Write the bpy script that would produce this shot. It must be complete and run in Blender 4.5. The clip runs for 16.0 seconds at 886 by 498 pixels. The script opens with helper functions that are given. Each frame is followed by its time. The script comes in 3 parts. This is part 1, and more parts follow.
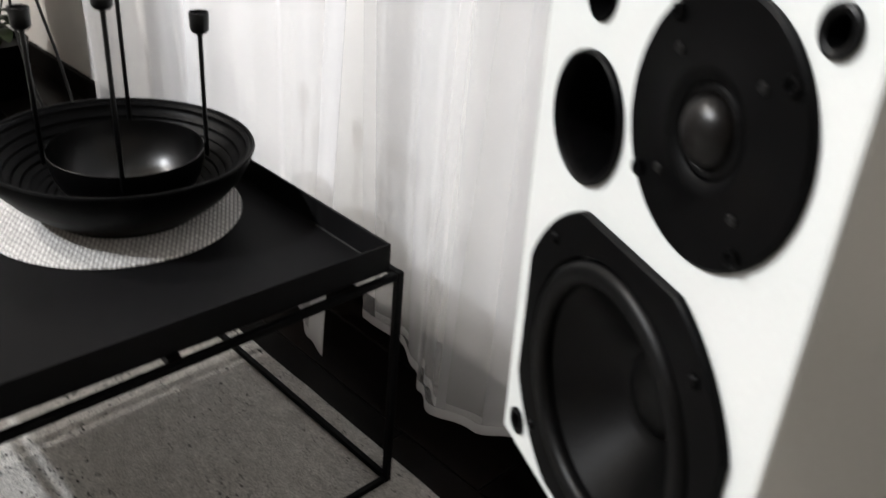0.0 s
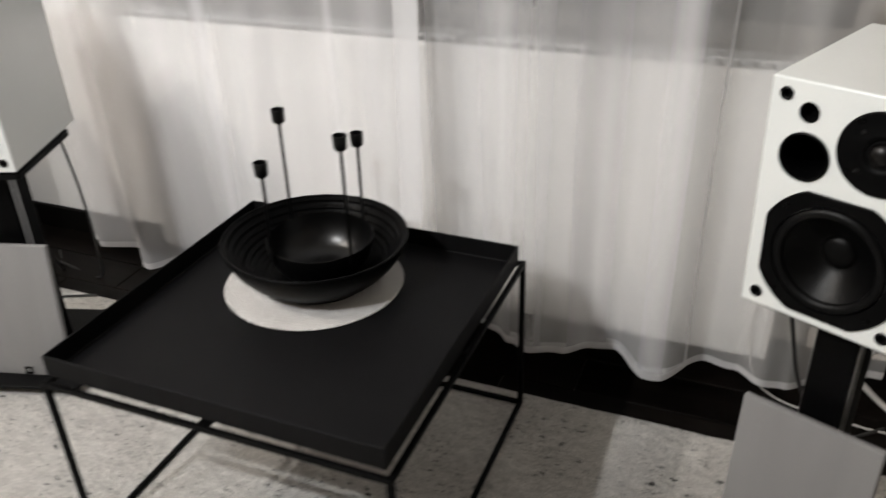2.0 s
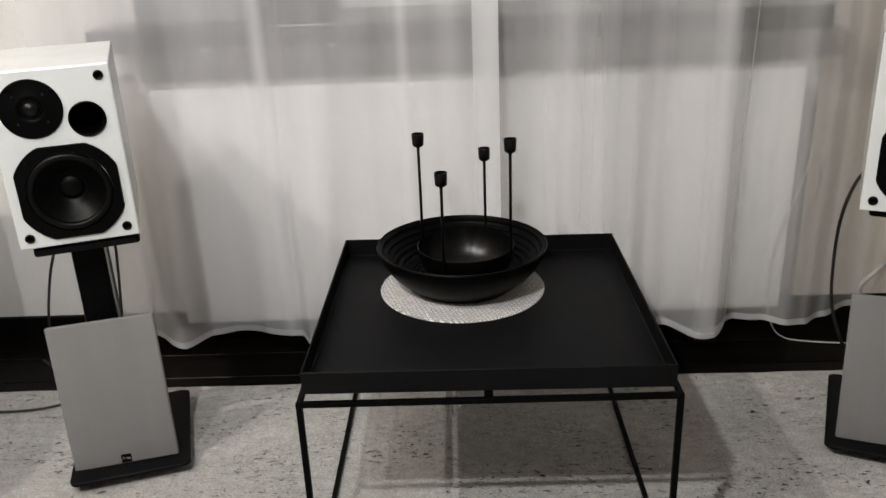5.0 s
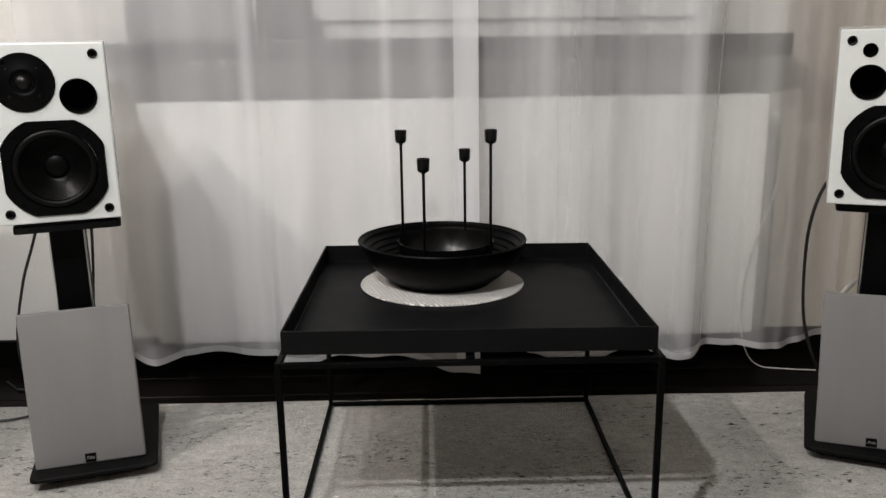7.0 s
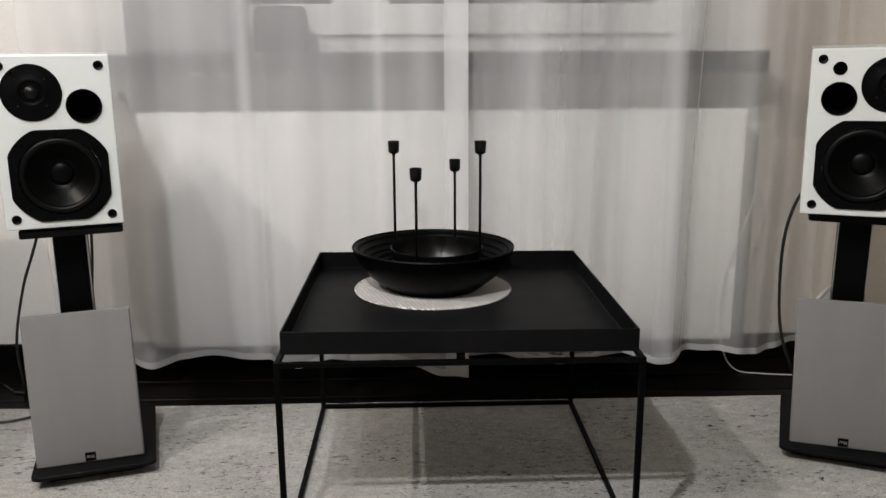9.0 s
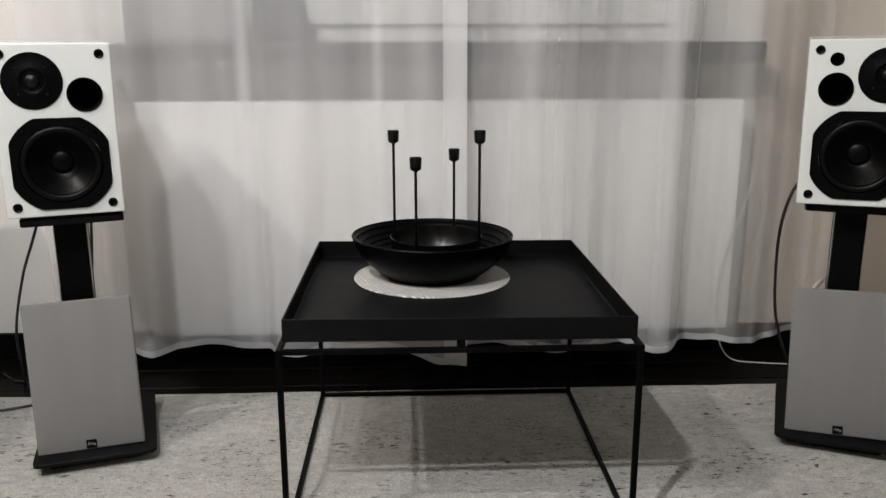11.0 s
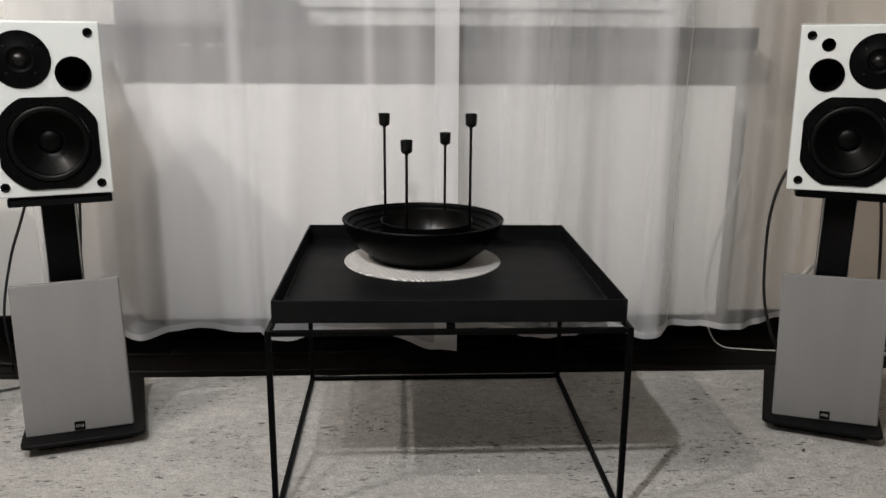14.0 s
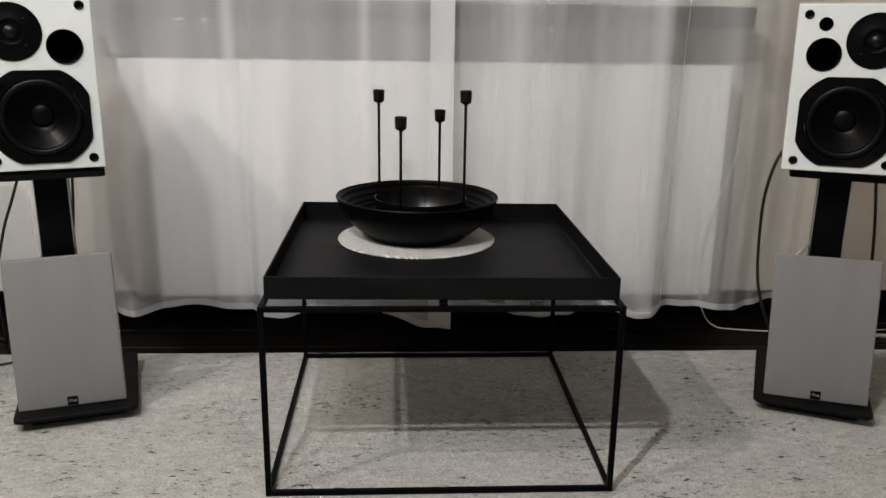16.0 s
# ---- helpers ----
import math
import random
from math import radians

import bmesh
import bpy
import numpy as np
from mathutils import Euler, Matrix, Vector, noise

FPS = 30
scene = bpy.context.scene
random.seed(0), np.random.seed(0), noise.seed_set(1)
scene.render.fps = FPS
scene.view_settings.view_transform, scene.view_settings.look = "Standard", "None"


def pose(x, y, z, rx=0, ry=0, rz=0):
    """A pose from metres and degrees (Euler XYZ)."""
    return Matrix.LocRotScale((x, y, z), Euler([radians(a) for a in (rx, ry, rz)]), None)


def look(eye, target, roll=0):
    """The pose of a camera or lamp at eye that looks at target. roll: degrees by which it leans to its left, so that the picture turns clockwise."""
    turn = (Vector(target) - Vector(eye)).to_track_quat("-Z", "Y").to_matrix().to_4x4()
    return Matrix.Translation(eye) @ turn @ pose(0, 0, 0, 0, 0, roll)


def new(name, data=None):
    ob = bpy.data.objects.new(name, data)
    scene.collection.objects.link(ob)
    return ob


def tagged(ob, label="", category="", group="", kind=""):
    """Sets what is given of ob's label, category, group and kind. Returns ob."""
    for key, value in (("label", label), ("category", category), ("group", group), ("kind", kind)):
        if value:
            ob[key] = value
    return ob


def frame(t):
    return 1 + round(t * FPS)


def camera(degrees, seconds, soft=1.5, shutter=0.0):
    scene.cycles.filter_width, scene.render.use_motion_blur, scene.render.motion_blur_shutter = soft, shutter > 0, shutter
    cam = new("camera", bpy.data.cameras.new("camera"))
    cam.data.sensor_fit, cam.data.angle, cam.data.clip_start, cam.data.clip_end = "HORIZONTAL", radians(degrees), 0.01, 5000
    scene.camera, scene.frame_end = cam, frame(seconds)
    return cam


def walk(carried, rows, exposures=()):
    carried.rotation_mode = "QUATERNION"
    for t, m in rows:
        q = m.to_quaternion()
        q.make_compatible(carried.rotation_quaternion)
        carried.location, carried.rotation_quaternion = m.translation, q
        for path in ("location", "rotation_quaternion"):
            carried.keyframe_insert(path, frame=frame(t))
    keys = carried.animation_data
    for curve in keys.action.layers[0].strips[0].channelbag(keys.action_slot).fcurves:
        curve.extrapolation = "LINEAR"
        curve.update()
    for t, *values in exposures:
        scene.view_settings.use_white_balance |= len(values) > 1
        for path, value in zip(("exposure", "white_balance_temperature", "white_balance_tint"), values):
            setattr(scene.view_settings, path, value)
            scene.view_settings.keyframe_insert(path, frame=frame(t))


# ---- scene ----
cam = camera(56.0, 16.0, shutter=0.5)
PATH = [
    (0, (0.94, -0.3045, 0.87), (-0.2645, 0.9655, -0.0985), 5.2),
    (0.3, (0.909, -0.378, 0.919), (-0.236, 0.948, -0.046), 3.4),
    (0.5, (0.894, -0.443, 0.956), (-0.189, 0.925, -0.023), 1.0),
    (0.6, (0.885, -0.485, 0.965), (-0.156, 0.915, -0.013), 0.1),
    (0.8, (0.863, -0.594, 0.981), (-0.095, 0.867, 0.006), -0.5),
    (1, (0.829, -0.696, 1.012), (-0.076, 0.789, 0.023), -0.9),
    (1.5, (0.777, -0.867, 1.095), (0.073, 0.723, 0.106), -0.7),
    (1.7, (0.753, -0.908, 1.118), (0.074, 0.692, 0.127), -1.3),
    (2, (0.685, -1.012, 1.156), (0.012, 0.589, 0.164), -1.9),
    (2.3, (0.593, -1.094, 1.137), (-0.080, 0.545, 0.197), -2.1),
    (2.5, (0.505, -1.111, 1.178), (-0.094, 0.527, 0.2), -2.9),
    (3, (0.321, -1.224, 1.218), (-0.054, 0.469, 0.222), -4.2),
    (3.5, (0.243, -1.36, 1.234), (-0.111, 0.348, 0.254), -4.1),
    (4, (0.117, -1.419, 1.238), (-0.155, 0.311, 0.271), -4.0),
    (4.2, (0.042, -1.412, 1.223), (-0.084, 0.347, 0.279), -4.8),
    (6.3, (-0.053, -1.44, 0.818), (-0.067, 0.496, 0.317), -1.2),
    (6.5, (-0.053, -1.457, 0.824), (-0.047, 0.479, 0.322), -1.1),
    (7, (-0.057, -1.506, 0.827), (-0.03, 0.433, 0.34), -0.8),
    (7.5, (-0.062, -1.535, 0.828), (-0.022, 0.407, 0.351), -0.8),
    (8, (-0.065, -1.563, 0.83), (-0.006, 0.379, 0.358), -0.6),
    (8.5, (-0.072, -1.572, 0.835), (-0.004, 0.371, 0.365), -0.3),
    (9, (-0.069, -1.571, 0.833), (-0.007, 0.374, 0.372), -0.3),
    (11.5, (-0.081, -1.583, 0.829), (-0.004, 0.356, 0.344), -0.1),
    (12, (-0.078, -1.583, 0.825), (-0.007, 0.355, 0.339), 0.0),
    (12.5, (-0.08, -1.583, 0.824), (-0.004, 0.354, 0.335), 0.2),
    (13, (-0.077, -1.583, 0.825), (0.0, 0.354, 0.33), 0.3),
    (13.5, (-0.076, -1.584, 0.821), (0.01, 0.351, 0.325), 0.3),
    (14, (-0.078, -1.583, 0.818), (0.018, 0.35, 0.313), 0.4),
    (14.5, (-0.078, -1.582, 0.816), (0.02, 0.348, 0.301), 0.5),
    (15, (-0.078, -1.582, 0.816), (0.023, 0.344, 0.289), 0.8),
    (15.5, (-0.077, -1.58, 0.817), (0.026, 0.342, 0.275), 0.9),
    (16, (-0.073, -1.582, 0.812), (0.032, 0.338, 0.262), 0.9),
]
EXPOSURES = [(0.0, 0.71, 6150, 10), (0.5, 0.58, 6250, 10), (1.0, 0.49, 6350, 10), (2.0, 0.31, 6400, 10), (3.0, 0.16, 6400, 10), (4.0, 0.05, 6400, 10), (6.5, -0.03, 6400, 10), (16.0, -0.03, 6380, 10)]
walk(cam, [(t, look(eye, target, roll)) for t, eye, target, roll in PATH], EXPOSURES)

# ---- world, lamps, exposure ----
world = bpy.data.worlds.new("night")
scene.world = world
world.use_nodes = True
world.node_tree.nodes["Background"].inputs[0].default_value = (0.05, 0.06, 0.08, 1)
world.node_tree.nodes["Background"].inputs[1].default_value = 0.3
LAMPS = [((-0.49, -1.327, 1.85), 74.0, (0.985, 0.978, 0.965)), ((-1.09, -2.10, 2.98), 92.0, (0.985, 0.978, 0.965)), ((-2.00, -1.42, 2.98), 152.0, (1.0, 0.925, 0.835))]


# ---- materials ----
def material(name, colour, rough=0.6, metal=0.0, vary=0.08, scale=12.0, bump=0.1, grain=400.0, spec=0.5, coat=0.0, depth=0.001):
    """Principled surface with large blotches, fine grain and fine relief."""
    m = bpy.data.materials.new(name)
    m.use_nodes = True
    t = m.node_tree
    p = t.nodes["Principled BSDF"]
    p.inputs["Roughness"].default_value = rough
    p.inputs["Metallic"].default_value = metal
    p.inputs["Specular IOR Level"].default_value = spec
    p.inputs["Coat Weight"].default_value = coat
    p.inputs["Coat Roughness"].default_value = 0.15
    co = t.nodes.new("ShaderNodeTexCoord")
    big = t.nodes.new("ShaderNodeTexNoise")
    big.inputs["Scale"].default_value = scale
    big.inputs["Detail"].default_value = 4
    fine = t.nodes.new("ShaderNodeTexNoise")
    fine.inputs["Scale"].default_value = grain
    fine.inputs["Detail"].default_value = 3
    for n in (big, fine):
        t.links.new(co.outputs["Object"], n.inputs["Vector"])
    add = t.nodes.new("ShaderNodeMath")
    add.operation = "ADD"
    t.links.new(big.outputs["Fac"], add.inputs[0])
    t.links.new(fine.outputs["Fac"], add.inputs[1])
    ramp = t.nodes.new("ShaderNodeMapRange")
    ramp.inputs["From Min"].default_value, ramp.inputs["From Max"].default_value = 0.7, 1.3
    ramp.inputs["To Min"].default_value, ramp.inputs["To Max"].default_value = 1 - vary, 1 + vary
    t.links.new(add.outputs[0], ramp.inputs["Value"])
    mul = t.nodes.new("ShaderNodeVectorMath")
    mul.operation = "SCALE"
    mul.inputs[0].default_value = colour
    t.links.new(ramp.outputs[0], mul.inputs["Scale"])
    t.links.new(mul.outputs[0], p.inputs["Base Color"])
    b = t.nodes.new("ShaderNodeBump")
    b.inputs["Strength"].default_value = bump
    b.inputs["Distance"].default_value = depth
    t.links.new(fine.outputs["Fac"], b.inputs["Height"])
    t.links.new(b.outputs[0], p.inputs["Normal"])
    rr = t.nodes.new("ShaderNodeMapRange")
    rr.inputs["To Min"].default_value, rr.inputs["To Max"].default_value = max(0.02, rough - 0.07), min(1, rough + 0.07)
    t.links.new(big.outputs["Fac"], rr.inputs["Value"])
    t.links.new(rr.outputs[0], p.inputs["Roughness"])
    return m


def node(t, kind, **values):
    n = t.nodes.new(kind)
    for k, v in values.items():
        n.inputs[k.replace("_", " ")].default_value = v
    return n


WHITE_WALL = material("white_wall_paint", (0.71, 0.69, 0.66), 0.85, vary=0.04, scale=3, bump=0.3, grain=250)
# beige for the unseen east wall, kept low to cut bounced light
UNSEEN_BEIGE_WALL = material("unseen_beige_wall", (0.32, 0.28, 0.24), 0.85, vary=0.05, scale=3, bump=0.3, grain=250)
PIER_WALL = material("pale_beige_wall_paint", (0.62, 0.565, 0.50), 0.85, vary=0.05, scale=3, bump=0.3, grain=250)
# dark taupe for the unseen west and south walls, holds down the fill
UNSEEN_DARK_WALL = material("unseen_dark_taupe_wall", (0.21, 0.19, 0.17), 0.85, vary=0.05, scale=3, bump=0.3, grain=250)
# unseen ceiling: warm grey set to dim and tint the bounced light
CEILING = material("unseen_grey_ceiling", (0.50, 0.47, 0.43), 0.9, vary=0.03, scale=3, bump=0.2, grain=250)
RADIATOR = material("white_radiator_enamel", (0.82, 0.81, 0.79), 0.35, vary=0.02, bump=0.03)
FRAME_WHITE = material("white_window_plastic", (0.80, 0.80, 0.79), 0.3, vary=0.02, bump=0.02)
GRANITE = material("grey_stone_sill", (0.045, 0.042, 0.039), 0.25, vary=0.75, scale=28, bump=0.05, grain=260)
CABINET = material("white_lacquer", (0.665, 0.685, 0.67), 0.22, vary=0.02, scale=8, bump=0.02, grain=300, coat=0.3)
POWDER = material("black_powder_coat", (0.0042, 0.0042, 0.0045), 0.50, vary=0.2, scale=20, bump=0.25, grain=1500, depth=0.0003, spec=0.075)
IRON = material("black_iron", (0.0012, 0.0012, 0.0013), 0.45, vary=0.2, bump=0.15, grain=900, depth=0.0003, spec=0.06)
PLASTIC = material("black_plastic", (0.0012, 0.0012, 0.0013), 0.45, vary=0.15, bump=0.1, grain=900, depth=0.0003, spec=0.06)
CONE = material("black_cone_paper", (0.0012, 0.0012, 0.0012), 0.38, vary=0.25, scale=40, bump=0.2, grain=700, depth=0.0003, spec=0.10)
RUBBER = material("black_rubber", (0.0016, 0.0016, 0.0017), 0.40, vary=0.1, bump=0.05, spec=0.13)
DOME = material("tweeter_silk", (0.003, 0.0025, 0.0022), 0.36, vary=0.1, bump=0.1, spec=0.25)
SCREW = material("dark_screw_steel", (0.02, 0.02, 0.02), 0.3, metal=0.6, vary=0.1, bump=0.02)
HOLE = material("matt_black_hole", (0.0015, 0.0015, 0.0015), 0.9, vary=0.1, bump=0.02, spec=0.05)
BOWL = material("matt_black_ceramic", (0.0012, 0.0012, 0.0013), 0.42, vary=0.25, scale=25, bump=0.3, grain=500, depth=0.0004, spec=0.05)
CANDLE = material("black_cast_metal", (0.0012, 0.0012, 0.0013), 0.30, vary=0.2, bump=0.15, grain=700, depth=0.0003, spec=0.35)
STRIP = material("brushed_aluminium", (0.5, 0.5, 0.5), 0.3, metal=1.0, vary=0.1, bump=0.05)
DARK_CABINET = material("charcoal_cabinet_veneer", (0.012, 0.012, 0.013), 0.6, vary=0.2, scale=8, bump=0.2, grain=300)
SKIRT = material("dark_baseboard", (0.003, 0.0026, 0.0023), 0.5, vary=0.25, scale=9, bump=0.15, spec=0.06)
GREY_POT = material("grey_glazed_pot", (0.03, 0.03, 0.03), 0.5, vary=0.15, bump=0.15)
GREY_BOX = material("grey_fabric_box", (0.26, 0.26, 0.26), 0.85, vary=0.12, bump=0.4, grain=700)
CABLE_BLACK = material("black_cable", (0.015, 0.015, 0.015), 0.45)
CABLE_WHITE = material("white_cable", (0.50, 0.485, 0.46), 0.45)
LABEL = material("silver_print", (0.45, 0.45, 0.44), 0.4, metal=0.3)
GLOW = bpy.data.materials.new("lamp_glow")
GLOW.use_nodes = True
GLOW.node_tree.nodes["Principled BSDF"].inputs["Emission Color"].default_value = (1, 0.93, 0.85, 1)
GLOW.node_tree.nodes["Principled BSDF"].inputs["Emission Strength"].default_value = 8


def sheer(name, cover, tint, gathers=()):
    """Thin woven voile: part of the light goes straight through, the rest is scattered to both sides."""
    m = bpy.data.materials.new(name)
    m.use_nodes = True
    t = m.node_tree
    t.nodes.remove(t.nodes["Principled BSDF"])
    out = t.nodes["Material Output"]
    co = t.nodes.new("ShaderNodeTexCoord")
    stretch = node(t, "ShaderNodeMapping")
    stretch.inputs["Scale"].default_value = (9, 9, 0.2)
    t.links.new(co.outputs["Object"], stretch.inputs["Vector"])
    slub = node(t, "ShaderNodeTexNoise", Scale=1.0, Detail=2.5)
    t.links.new(stretch.outputs[0], slub.inputs["Vector"])
    fac = node(t, "ShaderNodeMapRange")
    fac.inputs["From Min"].default_value, fac.inputs["From Max"].default_value = 0.3, 0.7
    fac.inputs["To Min"].default_value, fac.inputs["To Max"].default_value = cover - 0.03, cover + 0.03
    t.links.new(slub.outputs["Fac"], fac.inputs["Value"])
    dense = fac.outputs[0]
    if gathers:
        sep = t.nodes.new("ShaderNodeSeparateXYZ")
        t.links.new(co.outputs["Object"], sep.inputs[0])
        high = node(t, "ShaderNodeMapRange")
        high.interpolation_type = "SMOOTHSTEP"
        for k, v in zip(("From Min", "From Max", "To Min", "To Max"), (0.15, 0.85, 0.45, 1.0)):
            high.inputs[k].default_value = v
        t.links.new(sep.outputs["Z"], high.inputs["Value"])
        for at, wide, gain in gathers:
            off = t.nodes.new("ShaderNodeMath")
            off.operation = "SUBTRACT"
            off.inputs[1].default_value = at
            t.links.new(sep.outputs["X"], off.inputs[0])
            away = t.nodes.new("ShaderNodeMath")
            away.operation = "ABSOLUTE"
            t.links.new(off.outputs[0], away.inputs[0])
            band = node(t, "ShaderNodeMapRange")
            band.interpolation_type = "SMOOTHSTEP"
            for k, v in zip(("From Min", "From Max", "To Min", "To Max"), (0.0, wide, gain, 0.0)):
                band.inputs[k].default_value = v
            t.links.new(away.outputs[0], band.inputs["Value"])
            more = t.nodes.new("ShaderNodeMath")
            more.operation = "MULTIPLY_ADD"
            t.links.new(band.outputs[0], more.inputs[0])
            t.links.new(high.outputs[0], more.inputs[1])
            t.links.new(dense, more.inputs[2])
            dense = more.outputs[0]
    diff = t.nodes.new("ShaderNodeBsdfDiffuse")
    trans = t.nodes.new("ShaderNodeBsdfTranslucent")
    clear = t.nodes.new("ShaderNodeBsdfTransparent")
    for n in (diff, trans):
        n.inputs["Color"].default_value = (*tint, 1)
    cloth = node(t, "ShaderNodeMixShader", Fac=0.4)
    t.links.new(diff.outputs[0], cloth.inputs[1])
    t.links.new(trans.outputs[0], cloth.inputs[2])
    mix = t.nodes.new("ShaderNodeMixShader")
    t.links.new(dense, mix.inputs["Fac"])
    t.links.new(clear.outputs[0], mix.inputs[1])
    t.links.new(cloth.outputs[0], mix.inputs[2])
    t.links.new(mix.outputs[0], out.inputs["Surface"])
    return m


VOILE = sheer("white_voile", 0.44, (0.88, 0.88, 0.90), ((-0.475, 0.026, 0.30), (-0.155, 0.022, 0.22), (-0.30, 0.07, 0.10), (-0.60, 0.06, 0.08), (-0.82, 0.08, 0.16), (-0.05, 0.05, 0.12)))
VOILE_THIN = sheer("thin_white_voile", 0.31, (0.84, 0.835, 0.83), ((0.74, 0.05, 0.12), (0.83, 0.05, 0.16)))
VOILE_RIGHT = sheer("right_white_voile", 0.25, (0.88, 0.88, 0.90), ((0.205, 0.05, 0.26), (0.40, 0.05, 0.28), (0.545, 0.035, 0.34), (0.30, 0.03, 0.10)))
VOILE_HEM = sheer("white_voile_hem", 0.72, (0.86, 0.86, 0.87))


def rug_material():
    """Short grey pile with brushed streaks, dark flecks lying along the weave and pale creases."""
    m = bpy.data.materials.new("grey_flecked_rug")
    m.use_nodes = True
    t = m.node_tree
    p = t.nodes["Principled BSDF"]
    p.inputs["Roughness"].default_value = 0.95
    p.inputs["Specular IOR Level"].default_value = 0.1
    p.inputs["Sheen Weight"].default_value = 0.15
    co = t.nodes.new("ShaderNodeTexCoord")

    def noise_at(scale, stretch, detail=4.0, rough=0.6):
        mp = t.nodes.new("ShaderNodeMapping")
        mp.inputs["Scale"].default_value = stretch
        t.links.new(co.outputs["Object"], mp.inputs["Vector"])
        n = node(t, "ShaderNodeTexNoise", Scale=scale, Detail=detail, Roughness=rough)
        t.links.new(mp.outputs[0], n.inputs["Vector"])
        return n.outputs["Fac"]

    def rng(value, a, b, c, d):
        r = t.nodes.new("ShaderNodeMapRange")
        for k, v in zip(("From Min", "From Max", "To Min", "To Max"), (a, b, c, d)):
            r.inputs[k].default_value = v
        t.links.new(value, r.inputs["Value"])
        return r.outputs[0]

    def math_(op, a, b):
        n = t.nodes.new("ShaderNodeMath")
        n.operation = op
        for i, v in enumerate((a, b)):
            if isinstance(v, (int, float)):
                n.inputs[i].default_value = v
            else:
                t.links.new(v, n.inputs[i])
        return n.outputs[0]

    blotch = rng(noise_at(3.5, (1, 1.5, 1), 5.0), 0.3, 0.7, 0.82, 1.18)
    mottle = rng(noise_at(44.0, (0.7, 1.2, 1), 6.0, 0.8), 0.3, 0.7, 0.68, 1.22)
    pile = rng(noise_at(330.0, (0.7, 1, 1), 3.0, 0.7), 0.25, 0.75, 0.60, 1.38)
    dash = rng(noise_at(62.0, (0.60, 1.9, 1), 5.0, 0.72), 0.598, 0.640, 0.0, 1.0)
    where = rng(noise_at(5.5, (1, 1.4, 1), 4.0), 0.45, 0.53, 0.0, 1.0)
    fine_dash = rng(noise_at(95.0, (0.6, 1.5, 1), 3.0, 0.6), 0.625, 0.645, 0.0, 0.9)
    crack = rng(noise_at(46.0, (0.75, 1.9, 1), 4.0, 0.6), 0.612, 0.64, 0.0, 1.0)
    sparse = rng(noise_at(9.0, (1, 1.3, 1), 3.0), 0.50, 0.53, 0.0, 1.0)
    dash = math_("MAXIMUM", dash, math_("MULTIPLY", crack, sparse))
    fleck = rng(math_("MAXIMUM", math_("MULTIPLY", dash, where), math_("MULTIPLY", fine_dash, rng(noise_at(6.0, (1, 1, 1)), 0.42, 0.6, 0.0, 1.0))), 0, 1, 1.0, 0.06)
    sep = t.nodes.new("ShaderNodeSeparateXYZ")
    t.links.new(co.outputs["Object"], sep.inputs[0])
    wob = rng(noise_at(6.0, (1, 1, 1), 2.0), 0, 1, -0.008, 0.008)
    crease = None
    for axis, at, wide in (("Y", -0.02, 0.006), ("Y", -0.30, 0.005), ("X", -0.055, 0.006), ("X", 0.62, 0.005), ("Y", -0.62, 0.006)):
        d = math_("ABSOLUTE", math_("ADD", math_("SUBTRACT", sep.outputs[axis], at), wob), 0)
        c = rng(d, 0.0, wide, 0.09, 0.0)
        crease = c if crease is None else math_("MAXIMUM", crease, c)
    value = math_("MULTIPLY", math_("MULTIPLY", blotch, mottle), math_("MULTIPLY", pile, fleck))
    value = math_("MULTIPLY", value, math_("ADD", crease, 1.0))
    sc = t.nodes.new("ShaderNodeVectorMath")
    sc.operation = "SCALE"
    sc.inputs[0].default_value = (0.58, 0.562, 0.53)
    t.links.new(value, sc.inputs["Scale"])
    t.links.new(sc.outputs[0], p.inputs["Base Color"])
    b = node(t, "ShaderNodeBump", Strength=1.0, Distance=0.005)
    t.links.new(value, b.inputs["Height"])
    t.links.new(b.outputs[0], p.inputs["Normal"])
    return m


def wood_material():
    m = material("dark_stained_oak", (0.022, 0.016, 0.013), 0.30, vary=0.2, scale=6, bump=0.12, grain=200, spec=0.05)
    t = m.node_tree
    p = t.nodes["Principled BSDF"]
    co = t.nodes.new("ShaderNodeTexCoord")
    mp = t.nodes.new("ShaderNodeMapping")
    mp.inputs["Scale"].default_value = (2.0, 45.0, 10.0)
    t.links.new(co.outputs["Object"], mp.inputs["Vector"])
    n = node(t, "ShaderNodeTexNoise", Scale=1.0, Detail=5.0, Distortion=0.6)
    t.links.new(mp.outputs[0], n.inputs["Vector"])
    info = t.nodes.new("ShaderNodeObjectInfo")
    add = t.nodes.new("ShaderNodeMath")
    add.operation = "MULTIPLY_ADD"
    add.inputs[1].default_value = 0.35
    t.links.new(info.outputs["Random"], add.inputs[0])
    t.links.new(n.outputs["Fac"], add.inputs[2])
    ramp = t.nodes.new("ShaderNodeValToRGB")
    ramp.color_ramp.elements[0].position, ramp.color_ramp.elements[1].position = 0.35, 0.95
    ramp.color_ramp.elements[0].color = (0.0014, 0.0011, 0.0009, 1)
    ramp.color_ramp.elements[1].color = (0.0065, 0.0051, 0.0043, 1)
    t.links.new(add.outputs[0], ramp.inputs["Fac"])
    t.links.new(ramp.outputs["Color"], p.inputs["Base Color"])
    return m


